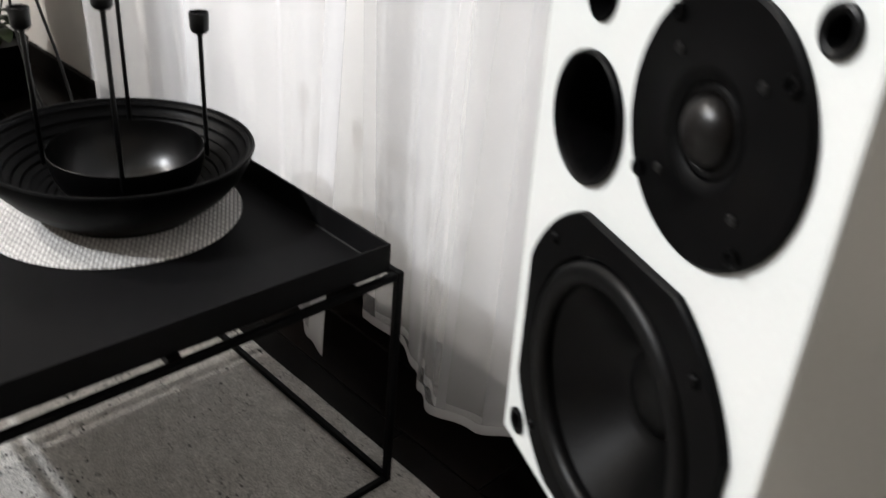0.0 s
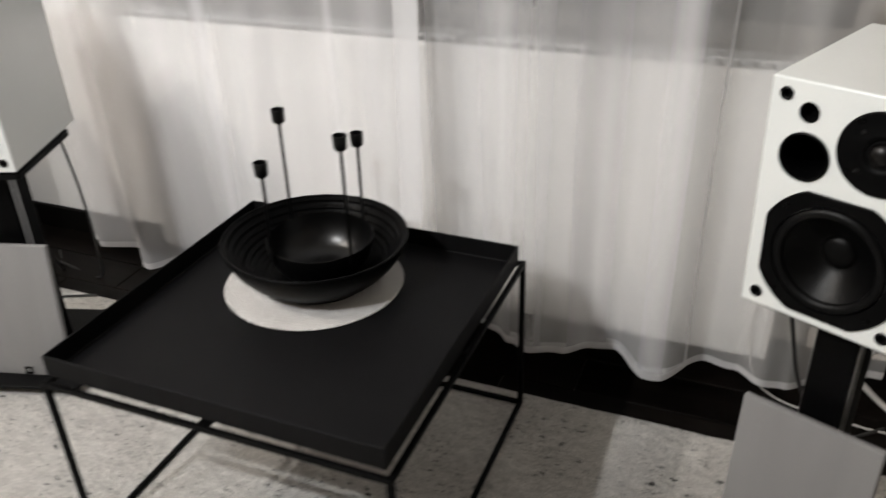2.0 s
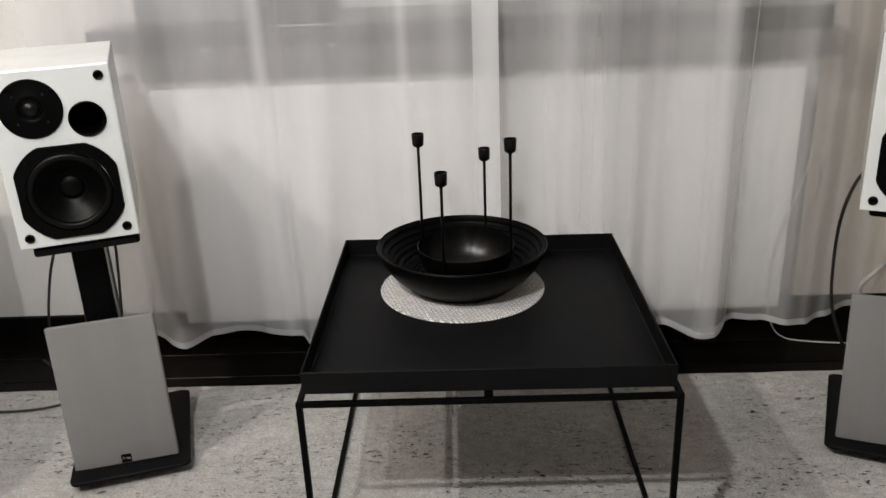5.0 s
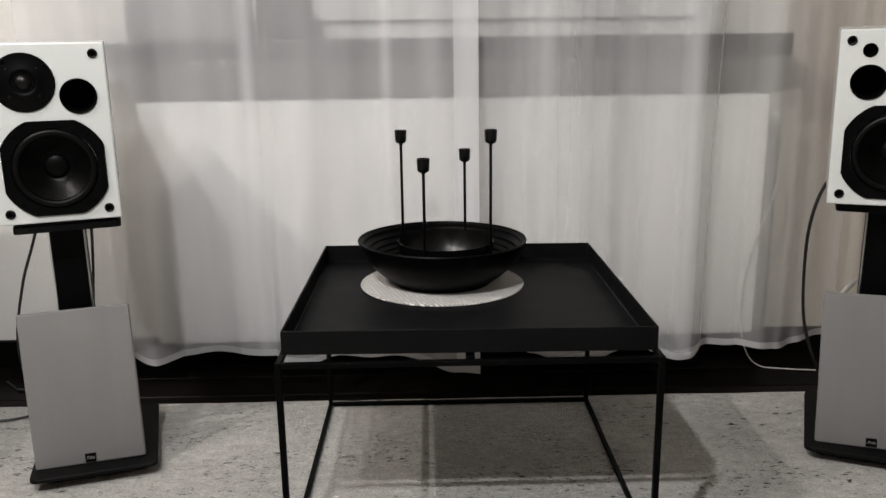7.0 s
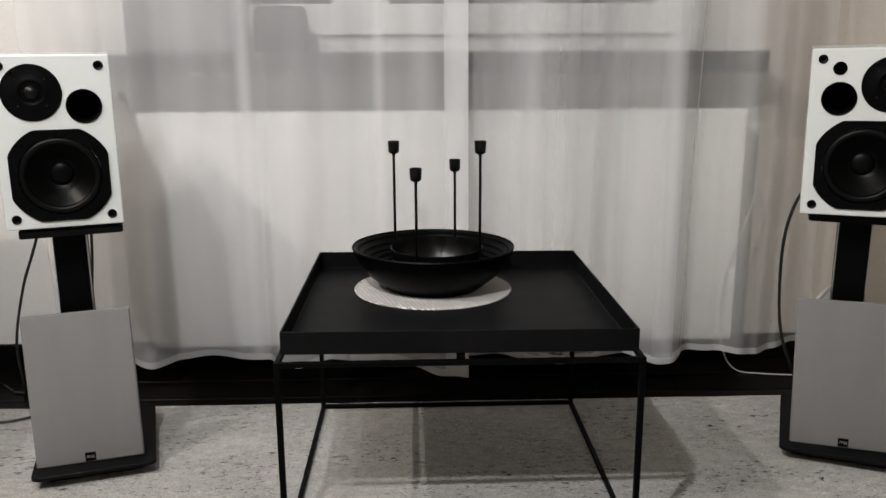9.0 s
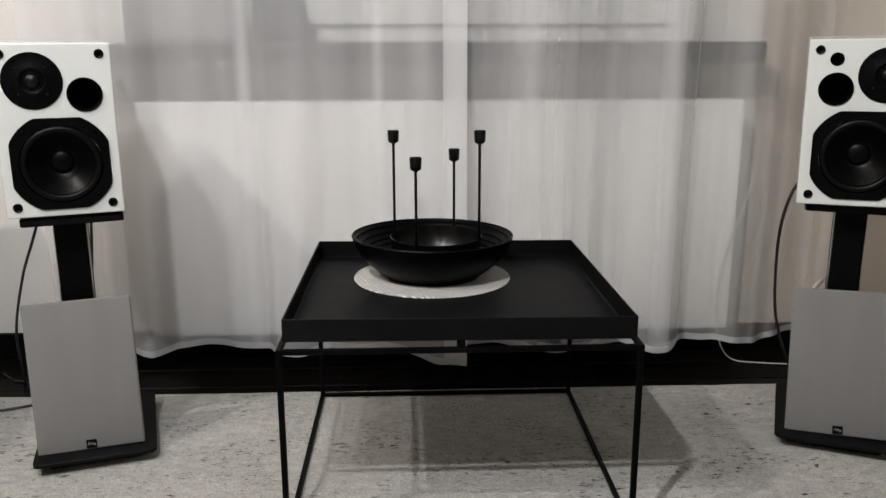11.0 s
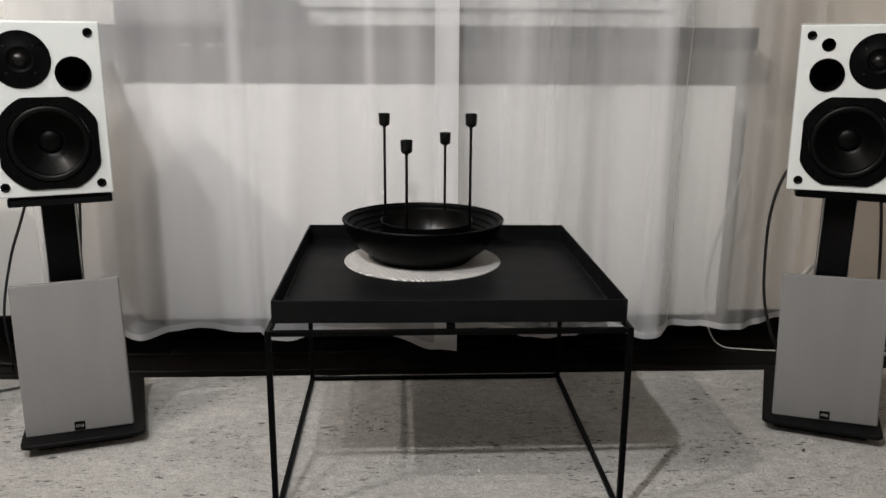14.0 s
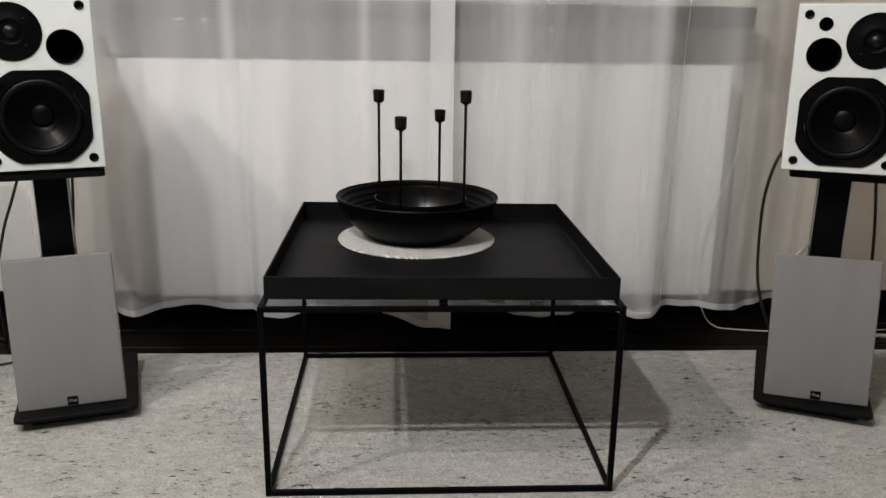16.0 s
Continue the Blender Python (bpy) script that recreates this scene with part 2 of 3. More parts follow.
def mat_material():
    """Woven paper-yarn placemat: pale slanted stitches with dark gaps, in bands."""
    m = bpy.data.materials.new("woven_pale_yarn")
    m.use_nodes = True
    t = m.node_tree
    p = t.nodes["Principled BSDF"]
    p.inputs["Roughness"].default_value = 0.7
    co = t.nodes.new("ShaderNodeTexCoord")
    mp = t.nodes.new("ShaderNodeMapping")
    mp.inputs["Rotation"].default_value = (0, 0, radians(32))
    t.links.new(co.outputs["Object"], mp.inputs["Vector"])
    br = t.nodes.new("ShaderNodeTexBrick")
    br.inputs["Color1"].default_value = (0.80, 0.785, 0.76, 1)
    br.inputs["Color2"].default_value = (0.62, 0.605, 0.585, 1)
    br.inputs["Mortar"].default_value = (0.27, 0.263, 0.252, 1)
    for k, v in (("Scale", 1.0), ("Brick Width", 0.0125), ("Row Height", 0.0052), ("Mortar Size", 0.0013), ("Mortar Smooth", 0.5)):
        br.inputs[k].default_value = v
    t.links.new(mp.outputs[0], br.inputs["Vector"])
    t.links.new(br.outputs["Color"], p.inputs["Base Color"])
    b = node(t, "ShaderNodeBump", Strength=0.7, Distance=0.001)
    b.invert = True
    t.links.new(br.outputs["Fac"], b.inputs["Height"])
    t.links.new(b.outputs[0], p.inputs["Normal"])
    return m


def grille_material():
    m = material("grey_grille_cloth", (0.172, 0.169, 0.167), 0.8, vary=0.16, scale=5, bump=0.35, grain=1200, depth=0.0004)
    t = m.node_tree
    t.nodes["Principled BSDF"].inputs["Sheen Weight"].default_value = 0.1
    big = [n for n in t.nodes if n.type == "TEX_NOISE" and n.inputs["Scale"].default_value < 100][0]
    mp = t.nodes.new("ShaderNodeMapping")
    mp.inputs["Scale"].default_value = (2.6, 1.0, 0.25)
    t.links.new([n for n in t.nodes if n.type == "TEX_COORD"][0].outputs["Object"], mp.inputs["Vector"])
    t.links.new(mp.outputs[0], big.inputs["Vector"])
    return m


RUG, WOOD, WEAVE, GRILLE = rug_material(), wood_material(), mat_material(), grille_material()


# ---- mesh helpers ----
def part(name, bm, mat, parent=None, label="", m=None, smooth=False):
    """Links a bmesh as one mesh object under a thing or a part."""
    me = bpy.data.meshes.new(name)
    bmesh.ops.recalc_face_normals(bm, faces=bm.faces)
    bm.to_mesh(me)
    bm.free()
    me.materials.append(mat)
    if smooth:
        me.polygons.foreach_set("use_smooth", [True] * len(me.polygons))
        me.set_sharp_from_angle(angle=radians(38))
    ob = new(name, me)
    if parent:
        ob.parent = parent
    if m is not None:
        ob.matrix_basis = m
    if label:
        ob["label"] = label
    return ob


def thing(name, m, label, category, group="", kind=""):
    return tagged(placed(new(name), m), label, category, group, kind)


def placed(ob, m):
    ob.matrix_basis = m
    ob.empty_display_size = 0.05
    return ob


def box(x0, x1, y0, y1, z0, z1, bevel=0.0, steps=2):
    bm = bmesh.new()
    bmesh.ops.create_cube(bm, size=1)
    for v in bm.verts:
        v.co = Vector(((x0 + x1) / 2 + v.co.x * (x1 - x0), (y0 + y1) / 2 + v.co.y * (y1 - y0), (z0 + z1) / 2 + v.co.z * (z1 - z0)))
    if bevel:
        bmesh.ops.bevel(bm, geom=bm.edges[:], offset=bevel, segments=steps, affect="EDGES", profile=0.5)
    return bm


def join(*bms):
    out = bmesh.new()
    for b in bms:
        me = bpy.data.meshes.new("tmp")
        b.to_mesh(me)
        b.free()
        out.from_mesh(me)
        bpy.data.meshes.remove(me)
    return out


def lathe(profile, n=64, m=None, closed=False):
    """Turns a profile of (radius, height) about z."""
    bm = bmesh.new()
    rings = []
    for r, z in profile:
        if r < 1e-6:
            rings.append([bm.verts.new((0, 0, z))])
        else:
            rings.append([bm.verts.new((r * math.cos(2 * math.pi * i / n), r * math.sin(2 * math.pi * i / n), z)) for i in range(n)])
    pairs = list(zip(rings, rings[1:])) + ([(rings[-1], rings[0])] if closed else [])
    for a, b in pairs:
        for i in range(n):
            j = (i + 1) % n
            if len(a) == 1 and len(b) == 1:
                continue
            if len(a) == 1:
                bm.faces.new((a[0], b[i], b[j]))
            elif len(b) == 1:
                bm.faces.new((a[i], a[j], b[0]))
            else:
                bm.faces.new((a[i], a[j], b[j], b[i]))
    if m is not None:
        bm.transform(m)
    return bm


def tube(points, r, n=8, sub=8):
    """A round cord through the points, smoothly bent."""
    pts = [Vector(p) for p in points]
    ext = [2 * pts[0] - pts[1]] + pts + [2 * pts[-1] - pts[-2]]
    line = []
    for i in range(1, len(ext) - 2):
        a, b, c, d = ext[i - 1:i + 3]
        for k in range(sub):
            s = k / sub
            line.append(0.5 * ((2 * b) + (c - a) * s + (2 * a - 5 * b + 4 * c - d) * s * s + (3 * b - a - 3 * c + d) * s ** 3))
    line.append(pts[-1])
    bm = bmesh.new()
    rings = []
    up = Vector((0.3, 0.2, 0.9)).normalized()
    for i, p in enumerate(line):
        d = (line[min(i + 1, len(line) - 1)] - line[max(i - 1, 0)]).normalized()
        u = d.cross(up).normalized()
        v = d.cross(u)
        rings.append([bm.verts.new(p + r * (math.cos(2 * math.pi * k / n) * u + math.sin(2 * math.pi * k / n) * v)) for k in range(n)])
    for a, b in zip(rings, rings[1:]):
        for k in range(n):
            bm.faces.new((a[k], a[(k + 1) % n], b[(k + 1) % n], b[k]))
    bm.faces.new(rings[0])
    bm.faces.new(rings[-1][::-1])
    return bm


def plate(w, d, h, corner, bevel=0.001, n=6):
    """A slab with rounded corners, its base at z = 0, centred."""
    bm = bmesh.new()
    pts = []
    for cx, cy, a0 in ((w / 2 - corner, d / 2 - corner, 0), (-w / 2 + corner, d / 2 - corner, 90), (-w / 2 + corner, -d / 2 + corner, 180), (w / 2 - corner, -d / 2 + corner, 270)):
        for k in range(n + 1):
            a = radians(a0 + 90 * k / n)
            pts.append((cx + corner * math.cos(a), cy + corner * math.sin(a)))
    levels = []
    for z, s in ((0, bevel), (bevel, 0), (h - bevel, 0), (h, bevel)):
        levels.append([bm.verts.new((x * (1 - 2 * s / w), y * (1 - 2 * s / d), z)) for x, y in pts])
    for a, b in zip(levels, levels[1:]):
        for i in range(len(pts)):
            j = (i + 1) % len(pts)
            bm.faces.new((a[i], a[j], b[j], b[i]))
    bm.faces.new(levels[0][::-1])
    bm.faces.new(levels[-1])
    return bm


def structure(name, bm, mat, label, category, smooth=False):
    return tagged(part(name, bm, mat, smooth=smooth), label, category, "", "structure")


# ---- room ----
XL, XR, YB, YN, TOP = -3.2, 3.2, -4.2, 0.63, 3.08
FLOOR_Z = -0.012
OPEN_L, OPEN_R, OPEN_B, OPEN_T = -0.80, 0.70, 0.79, 2.25
floor = structure("floor", box(XL, XR, YB, YN + 0.2, FLOOR_Z - 0.06, FLOOR_Z - 0.014), SKIRT, "dark stained oak plank floor beyond the rug", "floor")
structure("ceiling", box(XL, XR, YB, YN + 0.2, TOP, TOP + 0.1), CEILING, "unseen ceiling, added in warm grey to dim and warm the bounced light", "ceiling")
structure("wall_north", join(
    box(XL, OPEN_L, YN, YN + 0.22, FLOOR_Z - 0.05, TOP), box(OPEN_R, XR, YN, YN + 0.22, FLOOR_Z - 0.05, TOP),
    box(OPEN_L, OPEN_R, YN, YN + 0.22, FLOOR_Z - 0.05, OPEN_B), box(OPEN_L, OPEN_R, YN, YN + 0.22, OPEN_T, TOP)),
    WHITE_WALL, "white painted wall with a window above the radiator", "wall")
# unseen walls added to close the room, dark so that shadows stay deep
structure("wall_west", box(XL - 0.15, XL, YB, YN + 0.2, FLOOR_Z - 0.05, TOP), UNSEEN_DARK_WALL, "unseen side wall, added in dark taupe to cut bounced light", "wall")
structure("wall_east", box(XR, XR + 0.15, YB, YN + 0.2, FLOOR_Z - 0.05, TOP), UNSEEN_BEIGE_WALL, "unseen side wall, added in dim beige to cut bounced light", "wall")
structure("wall_south", box(XL - 0.15, XR + 0.15, YB - 0.15, YB, FLOOR_Z - 0.05, TOP), UNSEEN_DARK_WALL, "unseen wall behind the viewer, added in dark taupe to cut bounced light", "wall")
structure("wall_pier", box(0.84, XR - 0.001, YN - 0.012, YN - 0.0005, 0.0605, TOP - 0.001), PIER_WALL, "pale beige painted wall panel beside the window", "wall")
structure("baseboard", box(XL, XR, YN - 0.016, YN - 0.0005, FLOOR_Z, 0.060, 0.003), SKIRT, "dark stained baseboard along the window wall", "baseboard")
sill = structure("window_sill", box(-0.86, 0.79, 0.468, YN + 0.12, 0.780, 0.832, 0.004), GRANITE, "polished grey stone window sill above the radiator", "window sill")

# six small pale pieces along the sill's lower front edge
for x, w in ((-0.591, 0.030), (-0.530, 0.020), (-0.505, 0.012), (-0.485, 0.006), (-0.366, 0.010), (-0.312, 0.016)):
    part("pale_spot", box(x - w / 2, x + w / 2, 0.4668, 0.4705, 0.7815, 0.7855, 0.001, 1), RADIATOR, sill, "small pale spot on the sill edge")

# window: white casing, two sashes, dark night behind
win = tagged(thing("window_1", pose(0, 0.74, 0.832), "white framed double window with dark night outside", "window"), kind="structure")
W0, W1, WH = OPEN_L, OPEN_R, OPEN_T - 0.832
part("window_frame", join(box(W0, W1, 0, 0.07, 0, 0.055, 0.003), box(W0, W1, 0, 0.07, WH - 0.055, WH, 0.003),
     box(W0, W0 + 0.055, 0.002, 0.068, 0.05, WH - 0.05), box(W1 - 0.055, W1, 0.002, 0.068, 0.05, WH - 0.05)), FRAME_WHITE, win)
MID = -0.21
for a, b in ((W0 + 0.05, MID), (MID, W1 - 0.05)):
    s = part("sash", join(box(a, b, -0.018, 0.04, 0.045, 0.125, 0.004), box(a, b, -0.018, 0.04, WH - 0.125, WH - 0.045, 0.004),
             box(a, a + 0.075, -0.016, 0.038, 0.12, WH - 0.12), box(b - 0.075, b, -0.016, 0.038, 0.12, WH - 0.12)), FRAME_WHITE, win)
    part("pane", box(a + 0.07, b - 0.07, 0.008, 0.014, 0.118, WH - 0.118), PLASTIC, s)

# radiator
rad = thing("radiator", pose(0.005, 0.5, 0.085), "flat white enamelled panel radiator under the window sill", "radiator")
part("front_panel", box(-0.757, 0.757, 0, 0.016, 0, 0.606, 0.0075, 3), RADIATOR, rad, smooth=True)
part("face_plate", box(-0.746, 0.746, -0.0026, 0.004, 0.012, 0.594, 0.002, 2), RADIATOR, rad, smooth=True)
part("back_panel", box(-0.75, 0.75, 0.075, 0.087, 0.005, 0.60, 0.004), RADIATOR, rad, smooth=True)
part("top_grille", join(*[box(-0.75 + 0.03 * i, -0.75 + 0.03 * i + 0.012, 0.0165, 0.074, 0.592, 0.600) for i in range(50)],
     box(-0.752, 0.752, 0.0165, 0.020, 0.588, 0.604), box(-0.752, 0.752, 0.069, 0.0745, 0.588, 0.604)), RADIATOR, rad)
for s in (-1, 1):
    part("side_cover", box(s * 0.7535 - 0.0025, s * 0.7535 + 0.0025, 0.0165, 0.0745, 0.004, 0.602, 0.001), RADIATOR, rad)
for x in (-0.5, 0.5):
    part("wall_bracket", box(x - 0.02, x + 0.02, 0.0875, 0.130, 0.1, 0.5), RADIATOR, rad)

# rug
def rug_mesh():
    bm = bmesh.new()
    nx, ny = 190, 150
    x0, x1, y0, y1 = -1.9, 1.9, -2.7, 0.338
    grid = [[None] * (ny + 1) for _ in range(nx + 1)]
    for i in range(nx + 1):
        for j in range(ny + 1):
            x, y = x0 + (x1 - x0) * i / nx, y0 + (y1 - y0) * j / ny
            edge = min(x - x0, x1 - x, y - y0, y1 - y)
            z = -0.0005 + 0.0008 * noise.noise((x * 9, y * 9, 0)) - (0.004 if edge < 0.005 else 0)
            if abs(x - x0) < 1e-6 or abs(x - x1) < 1e-6 or abs(y - y1) < 1e-6:
                y += 0.003 * noise.noise((x * 14, y * 14, 3.0))
            grid[i][j] = bm.verts.new((x, y, min(z, 0.0)))
    for i in range(nx):
        for j in range(ny):
            bm.faces.new((grid[i][j], grid[i + 1][j], grid[i + 1][j + 1], grid[i][j + 1]))
    rim = [e for e in bm.edges if e.is_boundary]
    made = bmesh.ops.extrude_edge_only(bm, edges=rim)["geom"]
    for v in made:
        if isinstance(v, bmesh.types.BMVert):
            v.co.z = FLOOR_Z
    return bm


tagged(part("rug", rug_mesh(), RUG, smooth=True), "pale grey short-pile rug with dark flecks on the dark floor", "rug")

# ---- tray table ----
table = thing("tray_table", pose(0, 0, 0), "square black metal tray table on a thin rod frame", "table")
FH, ROD, RING = 0.303, 0.010, 0.347


def rod(x0, x1, y0, y1, z0, z1):
    return box(x0, x1, y0, y1, z0, z1, 0.0015)


for sx in (-1, 1):
    for sy in (-1, 1):
        x, y = sx * (FH - ROD / 2), sy * (FH - ROD / 2)
        part("leg", rod(x - ROD / 2, x + ROD / 2, y - ROD / 2, y + ROD / 2, 0.0, RING), IRON, table)
I = FH - ROD
for z, nm in ((0.0, "floor_rail"), (RING - ROD, "top_rail")):
    for s in (-1, 1):
        c = s * (FH - ROD / 2)
        part(nm, rod(-I, I, c - ROD / 2 + 0.0004, c + ROD / 2 - 0.0004, z + 0.0003, z + ROD - 0.0003), IRON, table)
        part(nm, rod(c - ROD / 2 + 0.0004, c + ROD / 2 - 0.0004, -I, I, z + 0.0003, z + ROD - 0.0003), IRON, table)
TH, T0, T1, TW = 0.2915, 0.352, 0.391, 0.003
for x, y in ((0, -1), (0, 1), (-1, 0), (1, 0)):
    part("support_peg", box(x * 0.29 - 0.007, x * 0.29 + 0.007, y * 0.29 - 0.007, y * 0.29 + 0.007, RING - 0.004, T0 + 0.0005), IRON, table)


def tray_mesh():
    bm = bmesh.new()
    rings = []
    for h, z in ((TH - 0.002, T0), (TH, T0 + 0.002), (TH, T1 - 0.0006), (TH - 0.0006, T1), (TH - TW + 0.0006, T1), (TH - TW, T1 - 0.0006), (TH - TW, T0 + 0.0045), (TH - TW - 0.002, T0 + 0.003)):
        rings.append([bm.verts.new((sx * h, sy * h, z)) for sx, sy in ((-1, -1), (1, -1), (1, 1), (-1, 1))])
    for a, b in zip(rings, rings[1:]):
        for i in range(4):
            bm.faces.new((a[i], a[(i + 1) % 4], b[(i + 1) % 4], b[i]))
    bm.faces.new(rings[0][::-1])
    bm.faces.new(rings[-1])
    return bm


# the tray sits a little askew on its pegs
SET = Matrix.Translation((0, -0.003, 0.391)) @ pose(0, 0, 0, -0.8, 0.3, 0) @ Matrix.Translation((0, 0, -0.391))
part("tray", tray_mesh(), POWDER, table, m=SET)
TZ = T0 + 0.0032

# placemat, bowl and candle holder on the tray
CX, CY = -0.035, 0.115
mat_ob = thing("placemat", SET @ pose(-0.037, 0.100, TZ), "round pale woven placemat lying on the black tray", "placemat")
part("woven_disc", lathe([(0, 0), (0.1575, 0), (0.1575, 0.003), (0, 0.003)], 96), WEAVE, mat_ob, smooth=False)
part("edge_binding", lathe([(0.1576, 0.0), (0.1615, 0.0003), (0.1625, 0.0018), (0.1612, 0.0036), (0.1590, 0.0040), (0.1576, 0.0033)], 96, closed=True), WEAVE, mat_ob, "braided pale edge", smooth=True)
BZ = TZ + 0.0032


def bowl_profile():
    outer = [(0, 0.004), (0.088, 0.004), (0.092, 0.0), (0.098, 0.0), (0.101, 0.004), (0.118, 0.016), (0.136, 0.031), (0.151, 0.049), (0.161, 0.067), (0.1665, 0.081), (0.168, 0.085)]
    rim = [(0.1665, 0.0875), (0.164, 0.087), (0.1625, 0.084)]
    inner = []
    steps = 7
    for i in range(steps * 6 + 1):
        s = i / (steps * 6)
        r = 0.1625 - 0.1005 * s
        z = 0.084 - 0.072 * (1 - (1 - s) ** 2.0)
        inner.append((r - 0.0034 * (0.5 + 0.5 * math.sin(2 * math.pi * s * steps * 1.6)), z))
    return outer + rim + inner + [(0, 0.0115)]


tagged(part("bowl", lathe(bowl_profile(), 96), BOWL, m=SET @ pose(-0.036, 0.114, BZ), smooth=True), "wide matt black ceramic bowl with ribbed inside", "bowl")
holder = thing("candle_holder", pose(-0.0285, 0.117, BZ + 0.0105), "black metal candle holder, four stems on a shallow dish", "candle holder")
DR = 0.0955
dish = [(0, 0.0)] + [(0.045 * k / 4, 0.0) for k in range(1, 5)] + [(DR * math.sin(radians(28 + 62 * k / 12)) / 1.0, 0.070 * (1 - math.cos(radians(90 * k / 12))) ** 0.9) for k in range(3, 13)]
dish = dish + [(DR - 0.0008, 0.0704)] + [(max(r - 0.0014, 0), z + 0.0016) for r, z in dish[::-1] if z < 0.068]
part("dish", lathe(dish, 80), CANDLE, holder, smooth=True)
for ang, top in ((151.8, 0.641), (245.0, 0.6025), (64.5, 0.5965), (-28.5, 0.6495)):
    a = radians(ang)
    x, y = 0.0985 * math.cos(a), 0.0985 * math.sin(a)
    cup_mid = top - (BZ + 0.0115)
    st = part("stem", lathe([(0, 0.052), (0.002, 0.0515), (0.0029, 0.054), (0.0029, cup_mid - 0.016), (0, cup_mid - 0.0155)], 16), CANDLE, holder, m=pose(x, y, 0), smooth=True)
    z = cup_mid
    part("cup", lathe([(0, z - 0.0165), (0.0034, z - 0.0165), (0.0040, z - 0.0135), (0.0085, z - 0.012), (0.0113, z - 0.0085), (0.0121, z + 0.012), (0.0119, z + 0.0132), (0.0108, z + 0.0132), (0.0104, z + 0.002), (0, z + 0.001)], 32), CANDLE, holder, m=pose(x, y, 0), smooth=True)


# ---- loudspeakers, stands and grilles ----
SW, SH, SD = 0.205, 0.318, 0.27
FRONT = Matrix.Rotation(radians(90), 4, "X")


def on_face(x, z, y=0.0):
    """Places a turned piece on the front panel, its axis pointing out to the front."""
    return pose(x, y, z) @ FRONT


def cut(ob, cutters):
    """Cuts solids out of a mesh and removes them."""
    tools = []
    for bm in cutters:
        me = bpy.data.meshes.new("cutter")
        bmesh.ops.recalc_face_normals(bm, faces=bm.faces)
        bm.to_mesh(me)
        bm.free()
        c = new("cutter", me)
        c.parent = ob.parent
        tools.append(c)
        mod = ob.modifiers.new("cut", "BOOLEAN")
        mod.operation, mod.object, mod.solver = "DIFFERENCE", c, "EXACT"
    bpy.context.view_layer.update()
    me = bpy.data.meshes.new_from_object(ob.evaluated_get(bpy.context.evaluated_depsgraph_get()))
    ob.modifiers.clear()
    ob.data = me
    for c in tools:
        bpy.data.objects.remove(c)


def chopped_ring(R, flat, inner, h, n=96):
    """A round flange cut straight on four sides, with a round hole."""
    bm = bmesh.new()
    rings = [[], [], [], [], []]
    for i in range(n):
        a = 2 * math.pi * (i + 0.5) / n
        c, s = math.cos(a), math.sin(a)
        r = min(R, flat / max(abs(c), 1e-6), flat / max(abs(s), 1e-6))
        for k, (rr, z) in enumerate(((r, 0), (r, h - 0.001), (r - 0.001, h), (inner + 0.001, h), (inner, 0))):
            rings[k].append(bm.verts.new((rr * c, rr * s, z)))
    for a, b in zip(rings, rings[1:]):
        for i in range(n):
            j = (i + 1) % n
            bm.faces.new((a[i], a[j], b[j], b[i]))
    return bm


